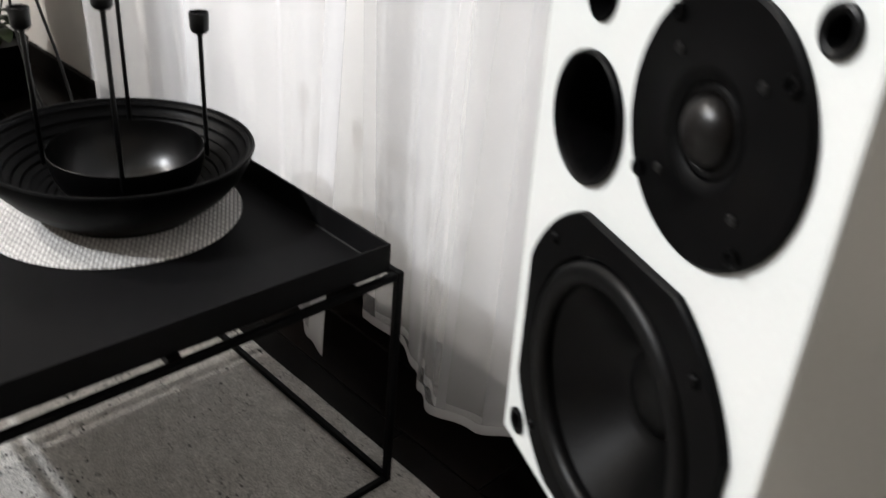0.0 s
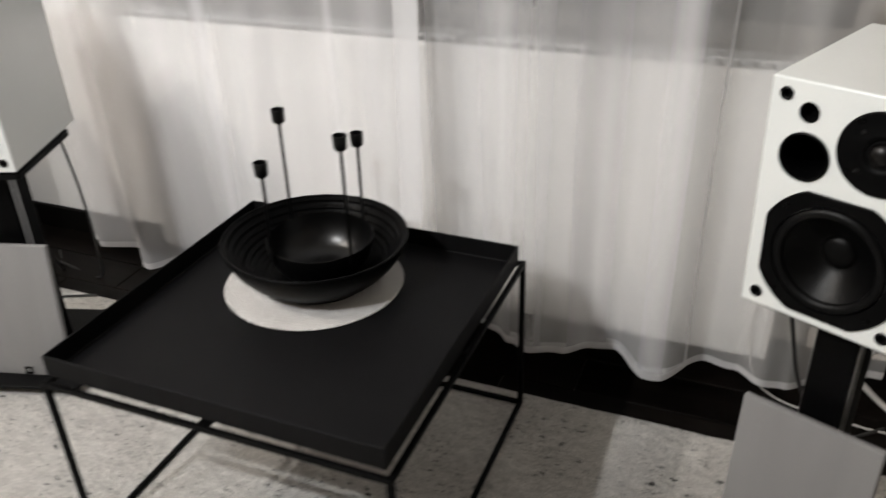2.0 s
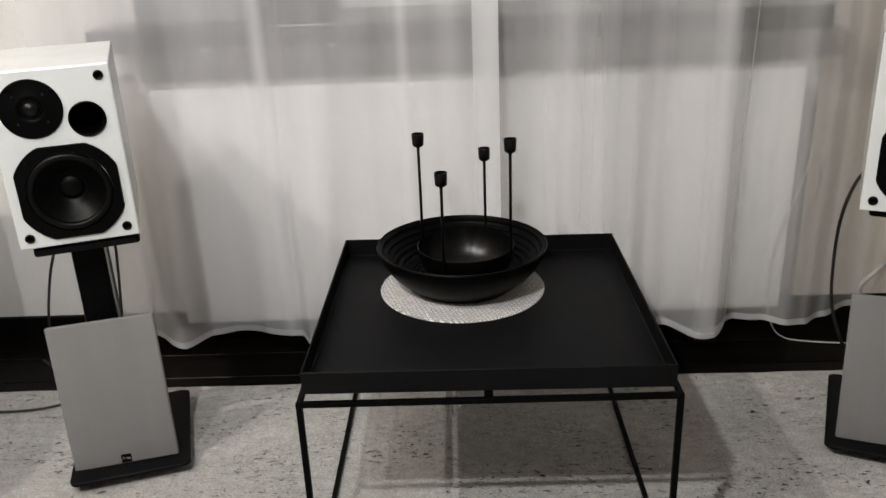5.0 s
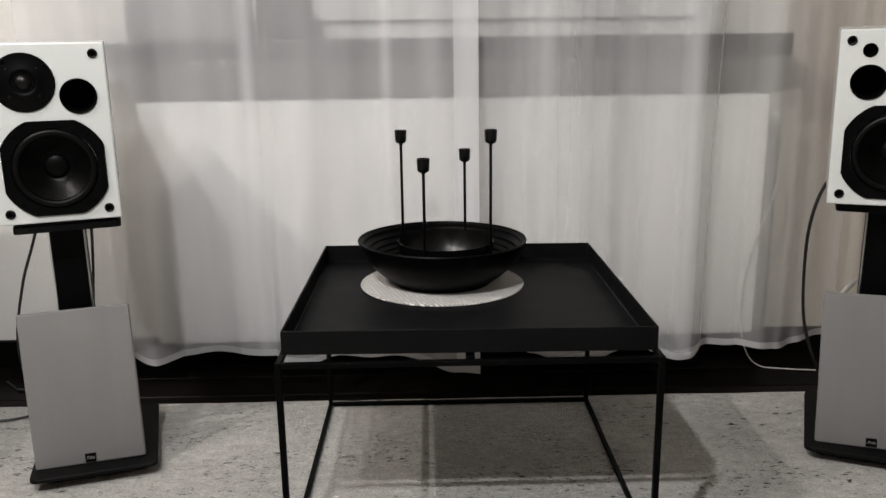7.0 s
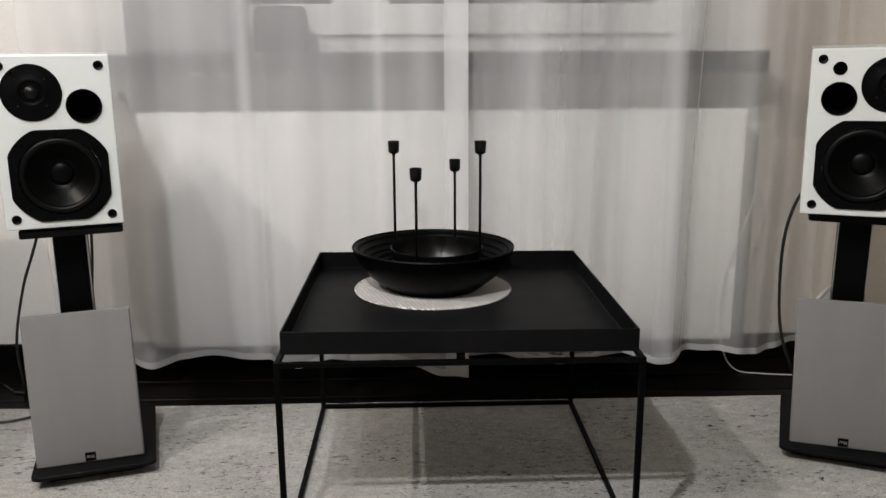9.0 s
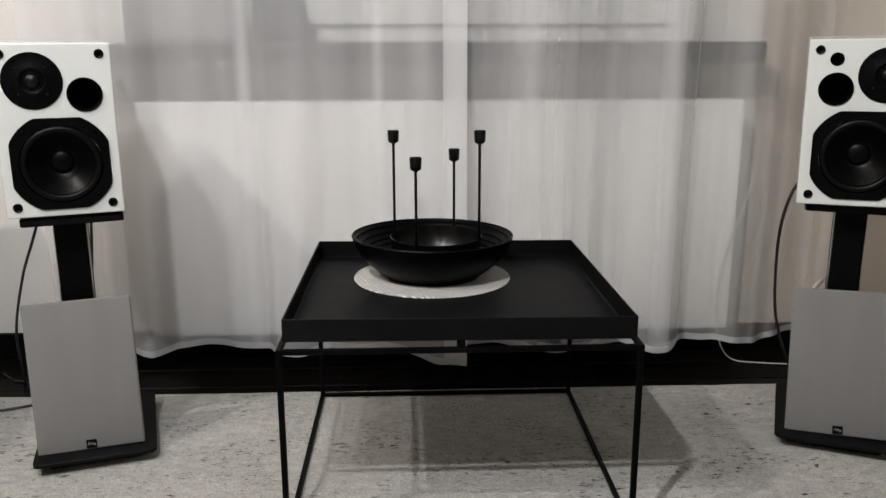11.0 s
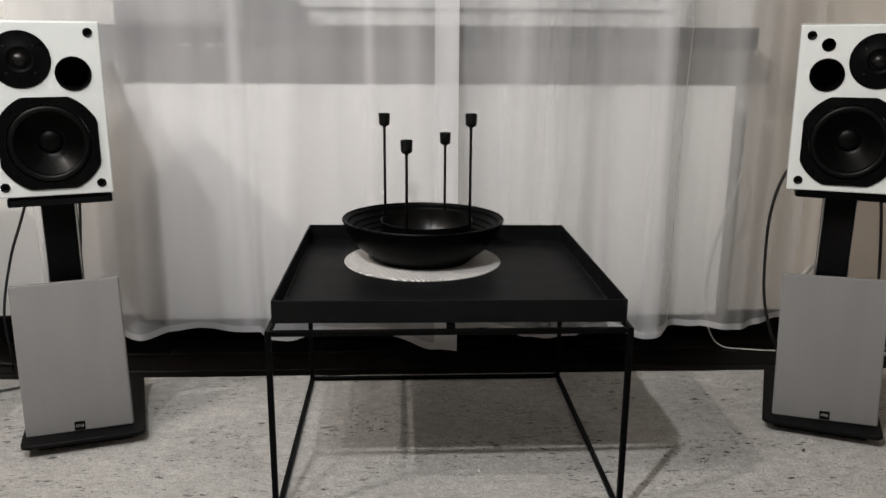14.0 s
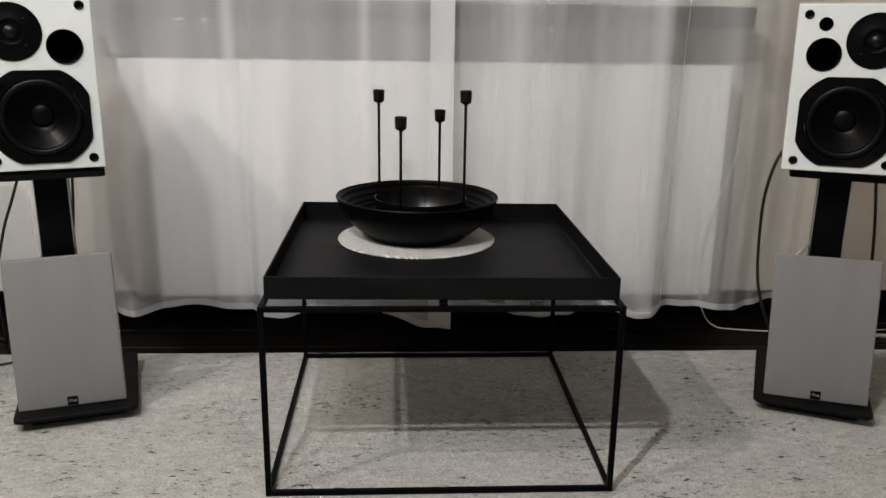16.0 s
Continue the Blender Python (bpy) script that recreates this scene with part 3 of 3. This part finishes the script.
def loudspeaker(m, side, label):
    """side +1: tweeter to the left of the port; -1: the mirrored partner with a small sensor hole."""
    sp = thing("loudspeaker", m, label, "loudspeaker", "pair of loudspeakers")
    h0 = 0.0
    wz, tz, pz, wx = 0.0985, 0.251, 0.225, 0.0 if side > 0 else 0.002
    tx, px = (-0.0340, 0.052) if side > 0 else (0.0370, -0.050)
    holes = [(-0.0825, 0.020), (0.0825, 0.020), (-0.0825, 0.2985), (0.0825, 0.2985)]
    cab = part("cabinet", box(-SW / 2, SW / 2, 0, SD, h0, SH, 0.0025, 2), CABINET, sp)

    def drill(x, z, r, d):
        return lathe([(0, -d), (r, -d), (r, 0.01), (0, 0.01)], 40, on_face(x, z))

    cutters = [drill(wx, wz, 0.0710, 0.07), drill(px, pz, 0.0290, 0.10), drill(tx, tz, 0.018, 0.012)] + [drill(x, z, 0.0078, 0.012) for x, z in holes]
    if side < 0:
        cutters.append(drill(-0.052, 0.281, 0.0118, 0.02))
    cut(cab, cutters)
    # woofer
    wf = part("woofer", chopped_ring(0.0940, 0.0852, 0.0716, 0.004), PLASTIC, sp, m=on_face(wx, wz, -0.0002), label="black bass driver with chopped round flange")
    roll = [(0.0715, 0.0030)] + [(0.0645 + 0.0064 * math.cos(radians(180 * k / 12)), 0.0015 + 0.0055 * math.sin(radians(180 * k / 12))) for k in range(13)] + [(0.0580, -0.001)]
    part("surround", lathe(roll, 80), RUBBER, wf, smooth=True)
    part("cone", lathe([(0.0592, -0.0008), (0.0578, -0.002), (0.0485, -0.010), (0.039, -0.018), (0.029, -0.026), (0.0215, -0.031), (0.0, -0.0315)], 80), CONE, wf, smooth=True)
    part("dust_cap", lathe([(0.0222 * math.cos(radians(9 * k)), -0.0302 + 0.0085 * math.sin(radians(9 * k))) for k in range(11)], 48), CONE, wf, smooth=True)
    for k in range(4):
        a = radians(45 + 90 * k)
        part("screw", lathe([(0, 0.0062), (0.0022, 0.006), (0.0032, 0.0048), (0.0034, 0.0038), (0, 0.0038)], 12), PLASTIC, wf, m=pose(0.0855 * math.cos(a), 0.0855 * math.sin(a), 0))
    # tweeter
    tw = part("tweeter", lathe([(0.0178, -0.001), (0.018, 0.002), (0.0215, 0.0042), (0.0245, 0.0042), (0.027, 0.0030), (0.0498, 0.0030), (0.0512, 0.0018), (0.0512, 0.0)], 80), PLASTIC, sp, m=on_face(tx, tz, -0.0002), label="black round tweeter plate with silk dome", smooth=True)
    part("dome_surround", lathe([(0.0179, 0.0005), (0.0165, 0.0022), (0.0148, 0.0022), (0.0135, 0.001), (0.0, 0.0008)], 48), RUBBER, tw, smooth=True)
    part("dome", lathe([(0.0138 * math.cos(radians(9 * k)), 0.0005 + 0.0095 * math.sin(radians(9 * k))) for k in range(11)], 40), DOME, tw, smooth=True)
    for k in range(4):
        a = radians(45 + 90 * k)
        part("screw", lathe([(0, 0.0046), (0.0016, 0.0044), (0.0022, 0.0036), (0.0022, 0.0028), (0, 0.0028)], 10), SCREW, tw, m=pose(0.0335 * math.cos(a), 0.0335 * math.sin(a), 0))
        a = radians(38 + 90 * k)
        part("screw", lathe([(0, 0.0036), (0.0016, 0.0036), (0.0026, 0.0052), (0.0034, 0.0050), (0.0038, 0.0028), (0, 0.0028)], 12), PLASTIC, tw, m=pose(0.0462 * math.cos(a), 0.0462 * math.sin(a), 0))
    # port
    part("bass_port", lathe([(0.0312, 0.0), (0.0310, 0.0022), (0.0297, 0.003), (0.0282, 0.0018), (0.0268, -0.004), (0.0262, -0.02), (0.0262, -0.098), (0, -0.0985), (0, -0.0995), (0.0288, -0.0995), (0.0289, -0.0005)], 64), PLASTIC, sp, m=on_face(px, pz, -0.0002), smooth=True)
    for x, z in holes:
        part("grille_socket", lathe([(0.0085, 0.0), (0.0084, 0.0014), (0.0072, 0.0020), (0.0052, 0.0012), (0.0046, -0.009), (0, -0.0092), (0, -0.0105), (0.0077, -0.0105), (0.0077, -0.0005)], 32), RUBBER, sp, m=on_face(x, z, -0.0002), smooth=True)
    if side < 0:
        part("sensor_window", lathe([(0.0125, 0.0), (0.0124, 0.001), (0.0112, 0.0012), (0.0105, -0.016), (0, -0.0165), (0, -0.018), (0.0117, -0.018), (0.0117, -0.0005)], 32), HOLE, sp, m=on_face(-0.052, 0.281, -0.0002), smooth=True)
    for x in (-0.08, 0.08):
        for y in (0.045, 0.225):
            part("foot", lathe([(0, -0.006), (0.007, -0.006), (0.008, -0.004), (0.008, 0.0005), (0, 0.0005)], 16), RUBBER, sp, m=pose(x, y, 0))
    part("back_plate", box(-0.085, 0.085, SD - 0.001, SD + 0.003, 0.03, 0.285, 0.001), PLASTIC, sp)
    return sp


POST = 0.030


def speaker_stand(m, post, top, label, rise=0.0, spin=0.0):
    """m: the base plate's middle; post, top: the post's and top plate's middle, in the stand's own plan."""
    st = thing("speaker_stand", m, label, "speaker stand", "pair of speaker stands")
    part("plinth", plate(0.185, 0.25, 0.021, 0.008), IRON, st, m=pose(0.0, 0.012, 0.0005))
    part("base_plate", plate(0.232, 0.30, 0.008, 0.016), POWDER, st, m=pose(0, 0, 0.0215))
    px, py = post
    part("post", box(px - POST, px + POST, py - 0.035, py + 0.035, 0.0295, 0.4935 + rise, 0.003), IRON, st)
    for k in (0.006, 0.020):
        part("trim_strip", box(px + POST, px + POST + 0.0017, py - 0.035 + k, py - 0.035 + k + 0.005, 0.0295, 0.4935 + rise), STRIP, st, "thin bright metal strip")
        part("trim_strip", box(px - POST - 0.0017, px - POST, py - 0.035 + k, py - 0.035 + k + 0.005, 0.0295, 0.4935 + rise), STRIP, st, "thin bright metal strip")
    part("top_plate", plate(0.184, 0.235, 0.0132, 0.008), POWDER, st, m=pose(top[0], top[1], 0.4936 + rise, 0, 0, spin))
    return st


def speaker_grille(m, lean, label):
    """A cloth-covered panel; m stands at the middle of its lower edge."""
    gr = thing("speaker_grille", m @ pose(0, 0, 0, -lean, 0, 0), label, "speaker grille", "pair of speaker grilles")
    part("cloth_panel", box(-0.102, 0.102, 0, 0.013, 0, 0.307, 0.004, 3), GRILLE, gr, smooth=True)
    bd = part("badge", box(-0.010, 0.010, -0.0016, 0.0005, 0.004, 0.021, 0.0005), PLASTIC, gr, "small black badge with silver bars")
    part("badge_mark", join(*[tube([(-0.007, -0.0018, 0.0095), (-0.0045, -0.0018, 0.0165), (-0.002, -0.0018, 0.0095)], 0.0004, 6, 4),
         tube([(-0.002, -0.0018, 0.0120), (0.001, -0.0018, 0.0150), (0.003, -0.0018, 0.0095), (0.005, -0.0018, 0.0150)], 0.0004, 6, 4),
         box(0.0062, 0.0070, -0.0020, -0.0015, 0.009, 0.0150)]), LABEL, bd)
    return gr


# left pair
AL = 15.0
loudspeaker(pose(-0.732, -0.003, 0.5135, 0.8, 0, 20.0), 1, "white lacquered bookshelf loudspeaker, bare drivers, on black stand")
speaker_stand(pose(-0.757, 0.099, 0, 0, 0, AL + 2), (-0.012, 0.008), (-0.006, 0.022), "black steel speaker stand with a square post", 0.0, 3.5)
speaker_grille(pose(-0.732, -0.010, 0.0297, 0, -1.6, AL - 2), 8.5, "grey cloth speaker grille leaning on the stand post")
# right pair
AR = -24.0
loudspeaker(pose(0.783, -0.014, 0.5185, 1.4, -0.8, -24.8), -1, "white lacquered bookshelf loudspeaker with a sensor hole, on black stand")
speaker_stand(pose(0.846, 0.088, 0, 0, 0, AR), (-0.009, 0.004), (-0.008, 0.027), "black steel speaker stand with a square post", 0.005)
speaker_grille(pose(0.806, -0.016, 0.0297, 0, -1.5, AR + 2), 7.0, "grey cloth speaker grille leaning on the stand post")

# dark cabinet beside the loudspeaker
cb = thing("floor_cabinet", pose(-1.46, -0.06, 0), "tall charcoal cabinet on a recessed black plinth", "cabinet")
part("body", box(-0.235, 0.235, -0.34, 0.343, 0.035, 0.80, 0.004), DARK_CABINET, cb)
part("plinth", box(-0.22, 0.22, -0.32, 0.325, 0.0005, 0.0345), HOLE, cb)

# cables
def cable(points, r, mat, label):
    return tagged(part("cable", tube(points, r), mat, smooth=True), label, "cable")


cable([(-0.80, 0.265, 0.60), (-0.805, 0.29, 0.57), (-0.808, 0.305, 0.45), (-0.835, 0.345, 0.30), (-0.875, 0.385, 0.12), (-0.93, 0.42, FLOOR_Z + 0.004), (-1.1, 0.45, FLOOR_Z + 0.004)], 0.0032, CABLE_BLACK, "black cable hanging from the loudspeaker to the floor")
cable([(-0.86, 0.245, 0.60), (-0.885, 0.28, 0.53), (-0.94, 0.30, 0.40), (-0.985, 0.32, 0.30), (-1.035, 0.36, 0.15), (-1.06, 0.42, FLOOR_Z + 0.004), (-1.15, 0.5, FLOOR_Z + 0.004)], 0.0032, CABLE_BLACK, "black cable hanging from the loudspeaker to the floor")
cable([(0.80, 0.20, 0.56), (0.775, 0.225, 0.51), (0.765, 0.25, 0.42), (0.787, 0.30, 0.29), (0.815, 0.335, 0.17), (0.865, 0.37, 0.06), (0.92, 0.42, FLOOR_Z + 0.004), (1.0, 0.48, FLOOR_Z + 0.004)], 0.0038, CABLE_BLACK, "black cable looping down behind the loudspeaker")
cable([(0.97, 0.20, 0.54), (1.02, 0.25, 0.46), (1.10, 0.35, 0.28), (1.17, 0.45, 0.08), (1.2, 0.52, FLOOR_Z + 0.004), (1.4, 0.56, FLOOR_Z + 0.004)], 0.0038, CABLE_BLACK, "black cable looping down behind the loudspeaker")
cable([(0.775, 0.56, 0.55), (0.80, 0.52, 0.50), (0.778, 0.490, 0.43), (0.742, 0.490, 0.32), (0.722, 0.490, 0.20), (0.728, 0.490, 0.10), (0.752, 0.50, 0.03), (0.79, 0.51, FLOOR_Z + 0.005), (0.84, 0.49, FLOOR_Z + 0.004), (0.93, 0.475, FLOOR_Z + 0.004), (1.05, 0.47, FLOOR_Z + 0.004), (1.5, 0.5, FLOOR_Z + 0.004)], 0.0019, CABLE_WHITE, "white mains cable hanging behind the curtain to the floor")
cable([(0.985, 0.28, 0.56), (0.985, 0.29, 0.43), (0.97, 0.31, 0.34), (0.925, 0.36, 0.25), (0.905, 0.40, 0.18), (0.95, 0.41, 0.12), (1.015, 0.41, 0.072), (1.10, 0.42, 0.02), (1.2, 0.44, FLOOR_Z + 0.005), (1.5, 0.40, FLOOR_Z + 0.005)], 0.0055, CABLE_WHITE, "thick white cable curving from the loudspeaker to the floor")
cable([(-1.20, 0.25, 0.004), (-1.12, 0.235, 0.004), (-1.02, 0.25, 0.004), (-0.93, 0.30, 0.004), (-0.86, 0.33, 0.004)], 0.003, CABLE_BLACK, "thin black cable lying on the rug edge")

# plant in the dark corner behind the cabinet
LEAF = material("dark_green_leaf", (0.030, 0.045, 0.018), 0.45, vary=0.4, scale=14, bump=0.1, grain=300, spec=0.3)


def leaf(length, width, droop, m):
    """One pointed leaf blade, folded a little along its midrib and drooping to the tip."""
    bm = bmesh.new()
    rows = []
    for k in range(7):
        u = k / 6
        w = width * math.sin(math.pi * min(1.0, 0.08 + 0.92 * u)) ** 0.7
        z = 0.35 * length * u - droop * u * u
        rows.append([bm.verts.new((sx * w / 2, length * u, z + (0.12 * w if sx else 0.0))) for sx in (-1, 0, 1)])
    for a, b in zip(rows, rows[1:]):
        for i in range(2):
            bm.faces.new((a[i], a[i + 1], b[i + 1], b[i]))
    bm.transform(m)
    return bm


plant = thing("potted_plant", pose(-1.60, 0.44, FLOOR_Z), "dark green leafy plant in a black pot on the floor", "plant")
part("pot", lathe([(0, 0.0005), (0.075, 0.0005), (0.080, 0.006), (0.100, 0.150), (0.102, 0.158), (0.095, 0.158), (0.088, 0.140), (0, 0.138)], 40), PLASTIC, plant, smooth=True)
grow = random.Random(5)
for k in range(46):
    turn, rise = 360 * k * 0.382, grow.uniform(0.16, 0.40)
    reach = grow.uniform(0.02, 0.085)
    x, y = reach * math.cos(radians(turn + 90)), reach * math.sin(radians(turn + 90))
    if k % 3 == 0:
        part("stalk", tube([(x * 0.4, y * 0.4, 0.137), (x * 0.6, y * 0.6, (0.137 + rise) / 2), (x, y, rise)], 0.0022, 6, 4), LEAF, plant)
    size = grow.uniform(0.05, 0.095)
    part("leaf", leaf(size, size * grow.uniform(0.45, 0.65), grow.uniform(0.01, 0.06), pose(x, y, rise, 0, 0, turn)), LEAF, plant, smooth=True)

# things on the sill
can = thing("canister", pose(-0.403, 0.60, 0.8322), "rounded plain grey canister standing on the window sill", "canister")
part("body", lathe([(0, 0), (0.068, 0), (0.0705, 0.004), (0.0690, 0.060), (0.0665, 0.088), (0.063, 0.104), (0.056, 0.112), (0, 0.1145)], 56), GREY_POT, can, smooth=True)
part("knob", lathe([(0, -0.004), (0.017, -0.004), (0.019, 0.0), (0.019, 0.012), (0.015, 0.016), (0, 0.016)], 28, pose(0.067, 0, 0.026, 0, 90, 0)), GREY_POT, can, smooth=True)
tagged(part("storage_box", join(box(-0.13, 0.13, -0.07, 0.07, 0, 0.24, 0.006), box(-0.132, 0.132, -0.072, 0.072, 0.20, 0.245, 0.005)), GREY_BOX, m=pose(-0.635, 0.60, 0.8322)), "grey lidded storage box on the window sill", "box")


# ---- curtains ----
def ease(keys, x):
    if x <= keys[0][0]:
        return keys[0][1]
    for (a, p), (b, q) in zip(keys, keys[1:]):
        if x <= b:
            s = (x - a) / (b - a)
            return p + (q - p) * (0.5 - 0.5 * math.cos(math.pi * s))
    return keys[-1][1]


def curtain(x0, x1, folds, seed, corner=0.0, cloth=None, back=0.0, edge=0.0, slant=0.0):
    """A voile panel: folds give the depth of the hanging waves at the hem."""
    z0, z1 = 0.066, 2.60
    nx = int((x1 - x0) / 0.004)
    zs = [z0, z0 + 0.004, z0 + 0.017, z0 + 0.0172] + [z0 + 0.017 + (0.9 - z0) * (k / 22) for k in range(1, 23)] + [1.0 + (z1 - 1.0) * k / 12 for k in range(13)]
    rows = []
    for z in zs:
        up = min(1.0, max(0.0, (z - z0) / 0.9))
        row = []
        for i in range(nx + 1):
            u = x0 + (x1 - x0) * i / nx
            low = ease(folds, u)
            high = 0.428 + 0.008 * math.sin(u * 27 + seed) + 0.003 * math.sin(u * 67 + 2 * seed) + ease(((0.80, 0.38), (0.93, 1.0)), u) * (low - 0.43)
            y = low * (1 - up) ** 1.5 + high * (1 - (1 - up) ** 1.5)
            y += 0.0035 * noise.noise((u * 22, z * 2.2, seed)) + 0.0004 * math.sin(u * 95 + 3 * z + seed) * (0.3 + 0.7 * up)
            x = u + slant * (max(z, 0.55) - 0.8) * max(0.0, (u - x1 + 0.1) / 0.1)
            zz = z - corner * ease(((x1 - 0.16, 0.0), (x1 - 0.055, 1.0), (x1, 0.92)), u) * (1 - up) ** 4 if corner else z
            row.append((x, min(y + back, (0.462 if z > 0.72 else 0.494) if u < 0.80 else 0.56), zz + 0.003 * math.sin(u * 40 + seed) * (1 - up) ** 6))
        rows.append(row)
    cu = thing("curtain", pose(0, 0, 0), "sheer white voile curtain panel hanging before the radiator", "curtain", "window curtains")

    def sheet(rs, back=0.0):
        bm = bmesh.new()
        vs = [[bm.verts.new((x, y + back, z)) for x, y, z in r] for r in rs]
        for a, b in zip(vs, vs[1:]):
            for i in range(nx):
                bm.faces.new((a[i], a[i + 1], b[i + 1], b[i]))
        return bm

    part("fabric", sheet(rows[2:]), cloth or VOILE, cu, smooth=True)
    if edge:
        k = int(edge / 0.004)
        bm = bmesh.new()
        vs = [[bm.verts.new((x, y - 0.0015, z)) for x, y, z in r[-k:]] for r in rows[2:]]
        for a, b in zip(vs, vs[1:]):
            for i in range(len(a) - 1):
                bm.faces.new((a[i], a[i + 1], b[i + 1], b[i]))
        part("side_hem", bm, VOILE_HEM, cu, "doubled white side hem", smooth=True)
    part("hem", sheet(rows[:3]), VOILE_HEM, cu, "doubled white hem", smooth=True)
    return cu


LEFT_FOLDS = [(-0.985, 0.49), (-0.93, 0.455), (-0.845, 0.49), (-0.735, 0.40), (-0.674, 0.48), (-0.582, 0.49), (-0.449, 0.45), (-0.414, 0.402), (-0.368, 0.399), (-0.286, 0.446), (-0.176, 0.442), (-0.067, 0.408), (0.0, 0.38), (0.055, 0.368)]
RIGHT_FOLDS = [(-0.02, 0.47), (0.116, 0.472), (0.194, 0.443), (0.237, 0.412), (0.284, 0.386), (0.351, 0.412), (0.41, 0.452), (0.455, 0.458), (0.535, 0.386), (0.565, 0.387), (0.645, 0.474), (0.70, 0.46), (0.758, 0.417), (0.80, 0.43), (0.86, 0.465), (0.97, 0.53)]
curtain(-0.985, 0.055, LEFT_FOLDS, 0.7, 0.024, edge=0.062)
curtain(0.03, 0.615, RIGHT_FOLDS, 2.1, edge=0.0085, slant=0.025, cloth=VOILE_RIGHT)
curtain(0.045, 0.985, RIGHT_FOLDS, 3.3, cloth=VOILE_THIN, back=0.016)
rail = thing("curtain_rail", pose(0, 0.43, 2.60), "white curtain rail below the ceiling", "curtain rail")
part("rail", box(-1.3, 1.3, -0.035, 0.035, 0, 0.03, 0.004), FRAME_WHITE, rail)
for x in (-1.0, 0.0, 1.0):
    part("bracket", box(x - 0.015, x + 0.015, -0.02, 0.02, 0.03, TOP - 2.60), FRAME_WHITE, rail)

# ---- ceiling spotlights ----
for (x, y, z), watts, tint in LAMPS:
    sp = thing("ceiling_spotlight", pose(x, y, z), "small white spotlight hanging below the ceiling, switched on", "ceiling lamp", "ceiling spotlights")
    if TOP - z > 0.2:
        part("cord", lathe([(0, 0.10), (0.003, 0.10), (0.003, TOP - z), (0, TOP - z)], 10), CABLE_BLACK, sp)
    part("housing", lathe([(0, min(TOP - z, 0.12)), (0.03, min(TOP - z, 0.12)), (0.045, min(TOP - z, 0.12) - 0.01), (0.045, 0.045), (0.05, 0.04), (0.046, 0.04), (0.041, 0.05), (0, 0.055)], 32), FRAME_WHITE, sp, smooth=True)
    part("bulb", lathe([(0, 0.040), (0.036, 0.040), (0.038, 0.046), (0, 0.0545)], 24), GLOW, sp, "glowing bulb face")
    ld = bpy.data.lights.new("spotlight", "POINT")
    ld.energy, ld.color, ld.shadow_soft_size = watts, tint, 0.030
    new("spotlight", ld).matrix_basis = pose(x, y, z)

# ---- floor planks ----
plank_mesh = {}
for row in range(5):
    y = 0.63 - 0.118 * (row + 1)
    x = XL - 0.4 * ((row * 37) % 5) / 5
    while x < XR:
        ln = 1.25
        a, b = max(x, XL), min(x + ln, XR)
        if b - a > 0.05:
            key = round(b - a, 3)
            if key not in plank_mesh:
                ob = part("plank", box(-key / 2 + 0.0005, key / 2 - 0.0005, -0.0582, 0.0582, -0.014, 0, 0.0015, 1), WOOD, floor, m=pose((a + b) / 2, y + 0.059, FLOOR_Z))
                plank_mesh[key] = ob.data
            else:
                ob = new("plank", plank_mesh[key])
                ob.parent = floor
                ob.matrix_basis = pose((a + b) / 2, y + 0.059, FLOOR_Z)
        x += ln
